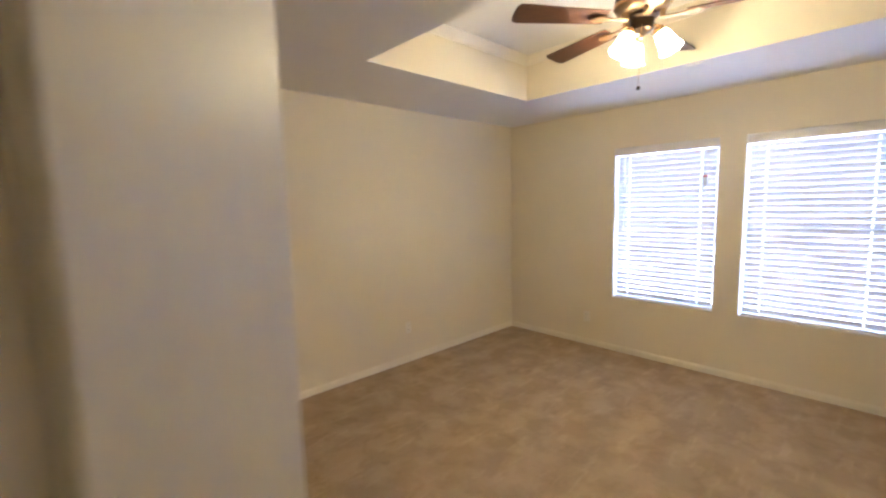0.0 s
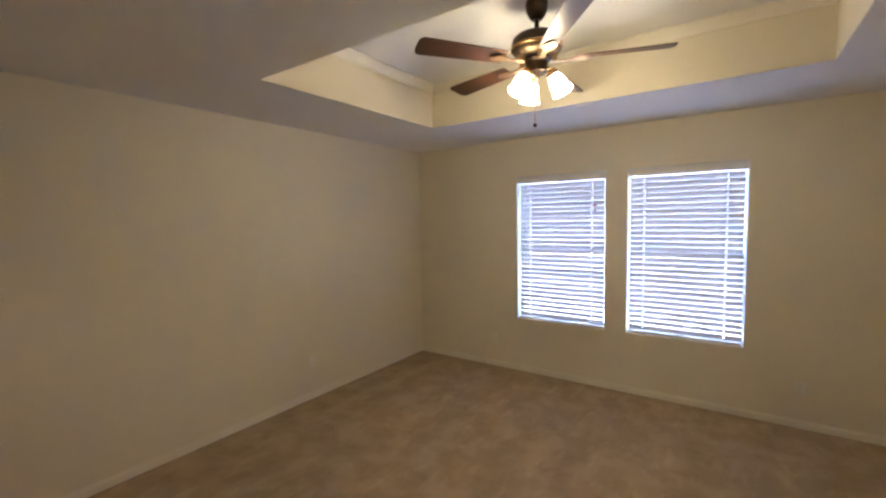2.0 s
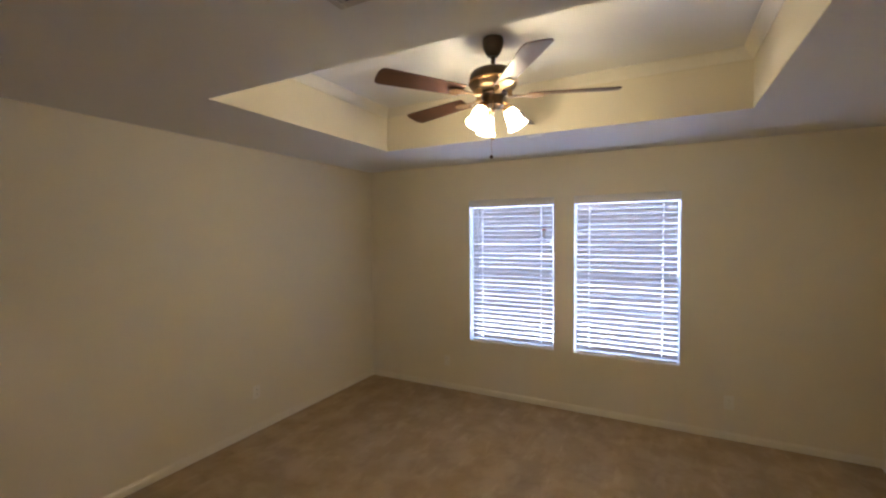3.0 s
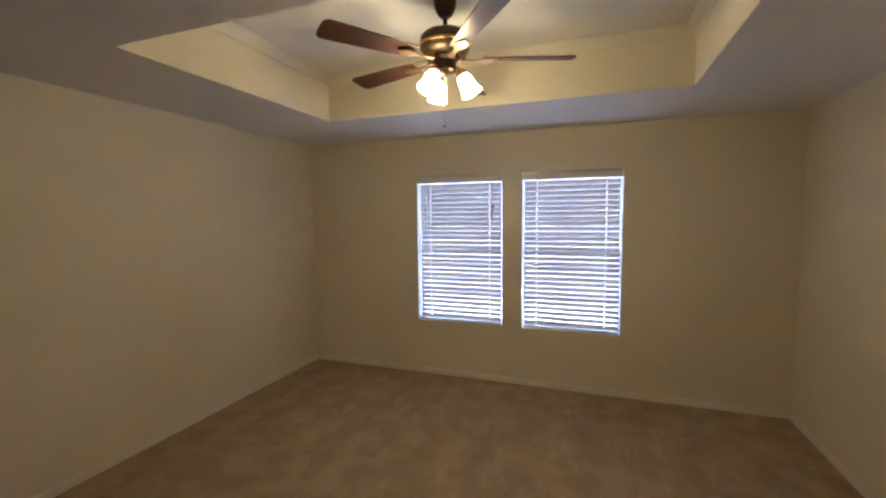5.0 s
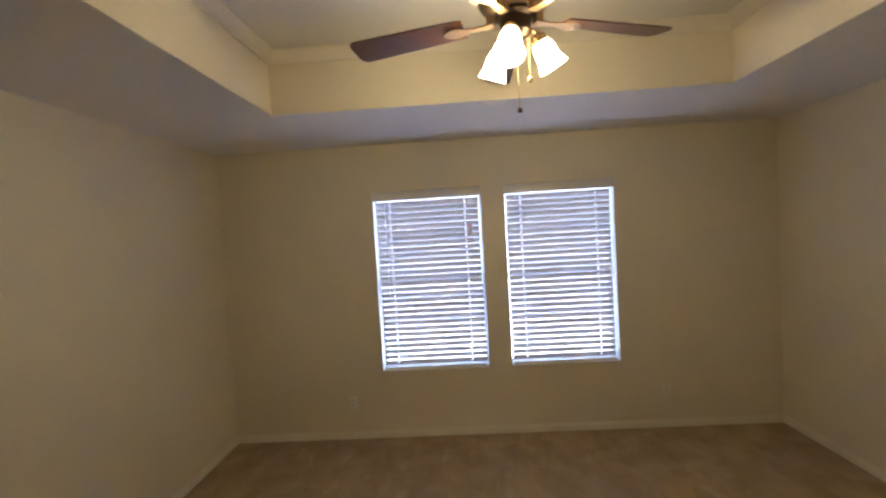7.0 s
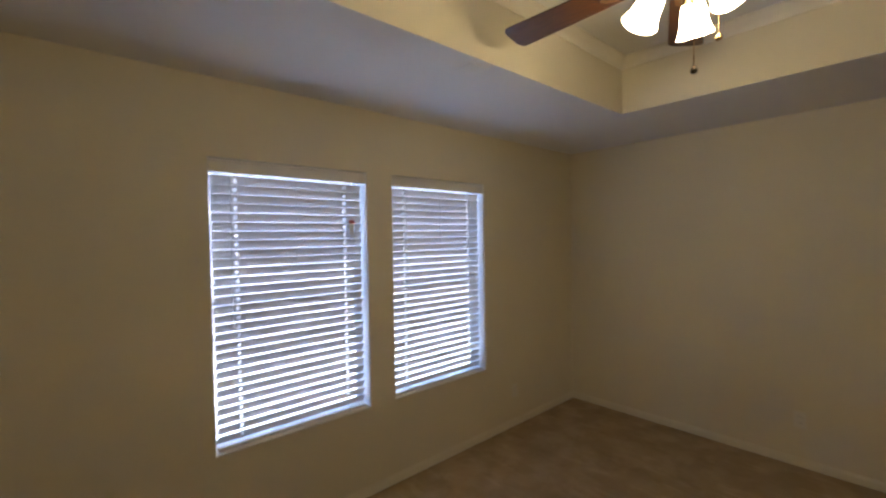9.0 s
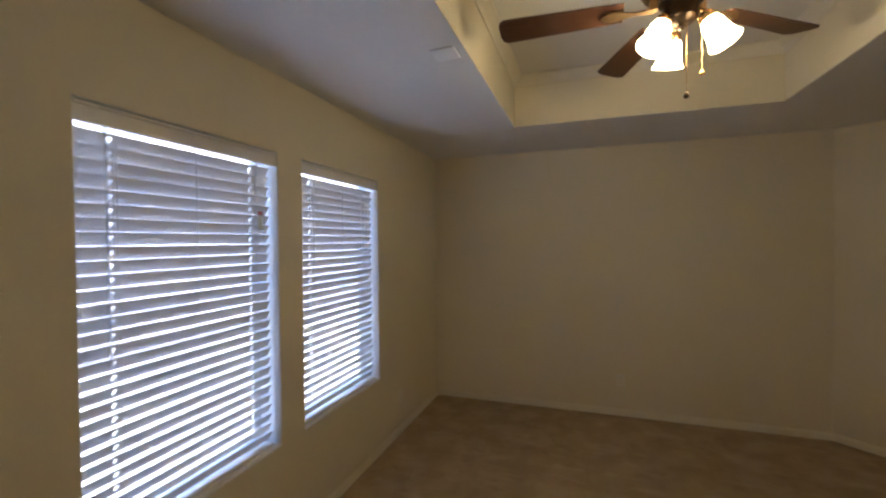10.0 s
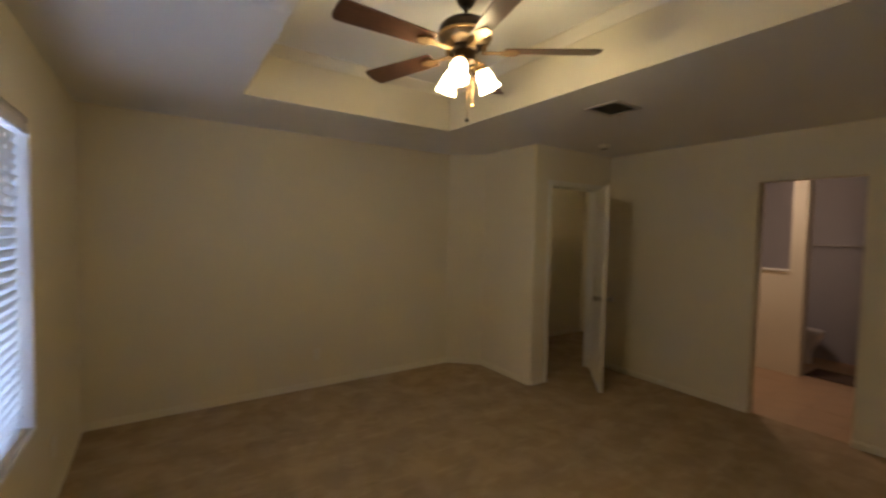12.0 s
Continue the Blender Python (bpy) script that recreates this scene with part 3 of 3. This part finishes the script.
def ceiling_fan():
    f = thing("ceiling_fan", "bronze ceiling fan, five dark wood blades, three lit glass shades", "ceiling fan", pose(FX, FY, 0))
    part("canopy", lathe([(0, HIGH - 0.001), (0.058, HIGH - 0.001), (0.061, 2.782), (0.057, 2.752), (0.043, 2.718), (0.026, 2.698), (0, 2.696)]), BRONZE, f)
    part("downrod", tube([(0, 0, 2.70), (0, 0, 2.62)], 0.0125, 16), BRONZE, f)
    part("motor_top", lathe([(0, 2.636), (0.024, 2.636), (0.030, 2.630), (0.08, 2.626), (0.112, 2.616), (0.129, 2.600), (0.134, 2.582), (0.134, 2.560), (0, 2.560)], 40), BRONZE, f, "dark bronze motor cap")
    part("motor_band", lathe([(0.133, 2.561), (0.139, 2.558), (0.139, 2.545), (0.133, 2.542), (0, 2.542)], 40), BRASS, f, "brass rim round the motor")
    part("motor_body", lathe([(0.133, 2.543), (0.130, 2.530), (0.115, 2.514), (0.09, 2.503), (0.07, 2.500), (0, 2.499)], 40), ANTIQUE, f, "aged brass motor bowl")
    part("switch_housing", lathe([(0, 2.5), (0.075, 2.499), (0.078, 2.486), (0.062, 2.474), (0.055, 2.438), (0.058, 2.424), (0.04, 2.410), (0.014, 2.402), (0.010, 2.388), (0, 2.385)], 32), BRONZE, f)
    L0, L1 = 0.20, 0.665
    for k in range(5):
        bl = part("blade", blade_bm(L0, L1), BLADE, f) if k == 0 else new("blade", first_blade)
        if k == 0:
            first_blade = bl.data
        bl.parent = f
        bl.matrix_local = pose(0, 0, 2.484, 0, 0, BLADE_ANGLE + 72 * k) @ pose(0, 0, 0, 12, 0, 0)
        br = part("blade_iron", iron_bm(), IRON, f) if k == 0 else new("blade_iron", first_iron)
        if k == 0:
            first_iron = br.data
        br.parent = f
        br.matrix_local = pose(0, 0, 2.484, 0, 0, BLADE_ANGLE + 72 * k)
    for k, a in enumerate((-81, 39, 159)):
        turn = pose(0, 0, 0, 0, 0, a)
        arm = part("lamp_arm", tube([(0.045, 0, 2.432), (0.064, 0, 2.438), (0.077, 0, 2.428), (0.081, 0, 2.414)], 0.008, 10), BRASS, f)
        arm.matrix_local = turn
        tilt = turn @ pose(0.079, 0, 2.416, 0, -28, 0) @ Matrix.Scale(0.97, 4)
        cup = part("socket_cup", lathe([(0, 0.006), (0.024, 0.004), (0.031, -0.008), (0.033, -0.03), (0.028, -0.032), (0, -0.03)], 24), BRASS, f)
        cup.matrix_local = tilt
        out = [(0.024, -0.018), (0.031, -0.03), (0.039, -0.05), (0.042, -0.07), (0.044, -0.09), (0.048, -0.11), (0.055, -0.128), (0.059, -0.136)]
        prof = out + [(r - 0.004, z + 0.001) for r, z in out[::-1]]
        sh = part("shade", lathe(prof, 28), SHADE, f, "glowing frosted white bell glass shade")
        sh.matrix_local = tilt
    for (dx, dy), z, m, name in (((-0.019, 0.003), 2.14, BRONZE, "dark"), ((-0.077, -0.03), 2.23, BRASS, "brass")):
        ch = part("pull_chain", tube([(dx * 0.6, dy * 0.6, 2.44), (dx, dy, 2.42), (dx, dy, z)], 0.0015, 6), BRASS, f)
        pl = part("chain_pull", lathe([(0, 0.012), (0.006, 0.01), (0.0105, 0.0), (0.009, -0.008), (0, -0.012)], 16), m, f, name + " round pull")
        pl.matrix_local = pose(dx, dy, z - 0.004)
    return f


def blade_bm(a, b):
    bm = bmesh.new()
    pts = []
    n = 10
    for i in range(n + 1):
        u = i / n
        x = a + (b - a) * u
        w = 0.052 + 0.018 * u
        pts.append((x, w))
    tip = [(b + 0.0, 0.07), (b + 0.016, 0.055), (b + 0.022, 0.03)]
    outline = [(x, w) for x, w in pts] + [(x, w) for x, w in tip[1:]]
    full = outline + [(x, -w) for x, w in outline[::-1]]
    prism(full, -0.003, 0.003, bm)
    bmesh.ops.bevel(bm, geom=[e for e in bm.edges if abs(e.verts[0].co.z - e.verts[1].co.z) < 1e-6], offset=0.0015, segments=1, affect="EDGES")
    return bm


def iron_bm():
    """A blade holder: a foot under the motor, a narrow neck and a leaf-shaped plate under the blade."""
    bm = prism([(0.09, 0.020), (0.125, 0.015), (0.165, 0.011), (0.195, 0.022), (0.22, 0.036), (0.25, 0.036), (0.272, 0.020), (0.285, 0.0),
                (0.272, -0.020), (0.25, -0.036), (0.22, -0.036), (0.195, -0.022), (0.165, -0.011), (0.125, -0.015), (0.09, -0.020)], -0.014, -0.008)
    box(0.082, -0.018, -0.012, 0.108, 0.018, 0.024, bm=bm)
    for x, y in ((0.225, 0.02), (0.225, -0.02), (0.262, 0.0)):
        screw = lathe([(0, -0.0175), (0.004, -0.0165), (0.005, -0.014)], 8)
        join(bm, screw, pose(x, y, 0))
    return bm


ceiling_fan()


# ---- small fixtures ----
def outlet(m, label):
    """A duplex outlet facing local -y, centred on the origin."""
    o = thing("wall_outlet", label, "outlet", m, group="outlets on the bedroom walls")
    part("plate", box(-0.035, -0.006, -0.057, 0.035, 0.0, 0.057, 0.0025, seg=2), PLATE, o)
    for z in (-0.02, 0.02):
        part("socket", box(-0.016, -0.0085, z - 0.014, 0.016, -0.005, z + 0.014, 0.003), PLATE, o)
        # solid dark bars painted as the shade in the prong slots
        bm = box(-0.008, -0.0092, z - 0.004, -0.006, -0.008, z + 0.006)
        box(0.006, -0.0092, z - 0.004, 0.008, -0.008, z + 0.006, bm=bm)
        part("slot", bm, GAP_SHADE, o)
    part("screw", lathe([(0, 0.001), (0.003, 0.0005), (0.003, 0)], 10), PLATE, o).matrix_local = pose(0, -0.006, 0, 90, 0, 0)
    return o


outlet(pose(2.607, NORTH, 0.345), "off-white duplex outlet low on the cream wall")
outlet(pose(EAST, -0.04, 0.305, 0, 0, -90), "off-white duplex outlet under the window wall")
outlet(pose(EAST, 2.548, 0.305, 0, 0, -90), "off-white duplex outlet beside the windows")
outlet(pose(2.50, SOUTH, 0.325, 0, 0, 180), "off-white duplex outlet low on the cream wall")

v = thing("ceiling_vent", "grey louvred air register in the lower ceiling", "air vent", pose(1.12, 1.262, LOW))
bm = box(-0.15, -0.13, -0.008, 0.15, -0.105, 0.0, 0.002)
box(-0.15, 0.105, -0.008, 0.15, 0.13, 0.0, 0.002, bm)
box(-0.15, -0.105, -0.008, -0.125, 0.105, 0.0, 0.002, bm)
box(0.125, -0.105, -0.008, 0.15, 0.105, 0.0, 0.002, bm)
part("vent_frame", bm, VENTM, v)
# flat dark sheet just under the ceiling, painted as the duct's shade
part("duct_shade", box(-0.125, -0.105, -0.002, 0.125, 0.105, -0.001), GAP_SHADE, v)
for i in range(6):
    s = part("louvre", box(-0.125, -0.006, -0.0006, 0.125, 0.006, 0.0006), VENTM, v)
    s.matrix_local = pose(0, -0.0875 + i * 0.035, -0.007, -30, 0, 0)

d = thing("smoke_detector", "small round white smoke detector on the lower ceiling", "smoke detector", pose(0.09, 0.47, LOW))
part("housing", lathe([(0, -0.036), (0.035, -0.036), (0.048, -0.03), (0.056, -0.012), (0.06, -0.01), (0.06, 0), (0, 0)], 32), PLATE, d)
# the gap's shade is put in as a dark ring
part("grille", lathe([(0.02, -0.0375), (0.022, -0.039), (0.03, -0.039), (0.032, -0.0365)], 24), GAP_SHADE, d)

c = thing("ceiling_plate", "square white blank cover plate on the lower ceiling", "cover plate", pose(3.39, 1.32, LOW))
part("plate", box(-0.057, -0.057, -0.007, 0.057, 0.057, 0, 0.003, seg=2), CEIL, c)
part("screw", lathe([(0, -0.0085), (0.004, -0.008), (0.004, -0.007)], 12), PLATE, c)

ds = thing("door_stop", "small white spring door stop on the baseboard", "door stop", pose(WEST + 0.013, 0.80, 0.05, 0, 90, 0))
part("spring", lathe([(0.012, 0), (0.012, 0.006)] + [(0.006 + 0.002 * (i % 2), 0.008 + i * 0.004) for i in range(12)] + [(0.008, 0.058), (0.008, 0.07), (0, 0.072)], 14), TRIM, ds)

# ---- bathroom seen through the opening ----
BX, BN, BS = -3.35, 3.2, 0.3
structure("bath_floor_bed", box(BX, BS, -0.1, WEST, BN, -0.004), GROUT, "grout bed under the bathroom tiles", "floor")
structure("bath_wall_west", box(BX - 0.12, BS, -0.1, BX, BN, 2.95), BATHWALL, "grey painted bathroom wall", "wall")
structure("bath_wall_north", box(BX, BN, -0.1, WEST - T, BN + 0.12, 2.95), BATHWALL, "grey painted bathroom side wall", "wall")
structure("bath_wall_south", box(BX, BS - 0.12, -0.1, WEST - T, BS, 2.95), WALL, "cream painted bathroom side wall", "wall")
structure("bath_ceiling", box(BX, BS - 0.15, LOW, TX0 - 2.3, BN, LOW + 0.1), CEIL, "off-white bathroom ceiling", "ceiling")
hw = thing("half_wall", "cream half wall with a white cap and end post", "half wall", kind="structure")
part("wall_body", box(-2.32, BS, 0, -2.2, 1.33, 1.17), WALL, hw)
part("cap", box(-2.345, BS, 1.17, -2.175, 1.33, 1.195, 0.005), TRIM, hw)
part("end_post", box(-2.34, 1.332, 0, -2.18, 1.47, LOW), WALL, hw)
tf = thing("bath_floor", "beige ceramic tile bathroom floor", "tile floor", kind="structure")
size = 0.305
first = None
for i in range(9):
    for j in range(10):
        xa, ya = BX + i * size, BS + j * size
        if xa + size > WEST - 0.02 + 0.3 or ya + size > BN + 0.2:
            continue
        if first is None:
            first = part("tile", box(0, 0, -0.004, size - 0.004, size - 0.004, -0.001, 0.0008), TILE, tf)
            q = first
        else:
            q = new("tile", first.data)
            q.parent = tf
        q.matrix_world = pose(xa, ya, 0.0 + random.uniform(-0.0006, 0.0006))

tb = thing("towel_bar", "brushed metal towel bar on the bathroom wall", "towel bar")
part("bar", tube([(BX + 0.06, 1.22, 1.465), (BX + 0.06, 1.72, 1.465)], 0.009, 12), NICKEL, tb)
for y in (1.23, 1.71):
    part("bracket", tube([(BX, y, 1.465), (BX + 0.065, y, 1.465)], 0.014, 12), NICKEL, tb)

to = thing("toilet", "white porcelain toilet beside the half wall", "toilet", pose(-2.98, 1.12, 0))
part("bowl", lathe([(0, 0), (0.11, 0), (0.105, 0.05), (0.10, 0.16), (0.14, 0.27), (0.185, 0.36), (0.19, 0.385), (0.15, 0.39), (0.13, 0.36), (0.05, 0.25), (0, 0.24)], 32), PORCELAIN, to).matrix_local = Matrix.Diagonal((1, 1.25, 1, 1)) @ pose(0, 0.1, 0)
part("seat_lid", lathe([(0, 0.392), (0.18, 0.392), (0.19, 0.4), (0.185, 0.415), (0, 0.42)], 32), PORCELAIN, to).matrix_local = Matrix.Diagonal((1, 1.25, 1, 1)) @ pose(0, 0.1, 0)
part("tank", box(-0.2, -0.38, 0.38, 0.2, -0.19, 0.74, 0.02, seg=3), PORCELAIN, to)
part("tank_lid", box(-0.21, -0.39, 0.742, 0.21, -0.18, 0.775, 0.008, seg=2), PORCELAIN, to)

rug = thing("bath_mat", "dark brown bath mat on the tile floor", "mat")
part("pile", box(-2.72, 1.49, 0.002, -2.30, 2.15, 0.018, 0.006, seg=2), MAT_RUG, rug)

lamp = thing("bath_ceiling_light", "round lit glass ceiling light in the bathroom", "ceiling light", pose(-1.45, 1.0, LOW))
part("base", lathe([(0, 0), (0.15, 0), (0.15, -0.02), (0, -0.02)], 32), NICKEL, lamp)
part("globe", lathe([(0.14, -0.02), (0.135, -0.05), (0.1, -0.085), (0.05, -0.1), (0, -0.104)], 28), BATHLAMP, lamp)

# ---- outside the windows ----
structure("ground", prism([(-400, -400), (600, -400), (600, 400), (-400, 400)], -0.5, -0.25), GRAVEL, "pale gravel yard outside the house", "ground")
nb = thing("neighbour_house", "pale mauve-grey sided house wall across the side yard", "house")
bm = bmesh.new()
for i in range(22):
    z = -0.25 + i * 0.16
    lo = [bm.verts.new(c) for c in ((9.5, -9, z), (9.5, 12, z), (9.52, 12, z + 0.16), (9.52, -9, z + 0.16))]
    bm.faces.new(lo)
    bm.faces.new([bm.verts.new(c) for c in ((9.5, -9, z), (9.5, 12, z), (9.52, 12, z), (9.52, -9, z))])
part("siding", bm, SIDING, nb)
part("wall", box(9.53, -9, -0.25, 14, 12, 3.25), SIDING, nb)
bm = bmesh.new()
a = [bm.verts.new(c) for c in ((9.05, -9.4, 3.1), (9.05, 12.4, 3.1), (12, 12.4, 4.5), (12, -9.4, 4.5), (14.5, 12.4, 3.1), (14.5, -9.4, 3.1))]
bm.faces.new((a[0], a[1], a[2], a[3]))
bm.faces.new((a[3], a[2], a[4], a[5]))
bm.faces.new((a[0], a[3], a[5]))
bm.faces.new((a[1], a[4], a[2]))
bm.faces.new((a[0], a[5], a[4], a[1]))
part("roof", bm, ROOFM, nb)
part("fascia", box(9.03, -9.4, 3.0, 9.07, 12.4, 3.16), TRIM, nb)
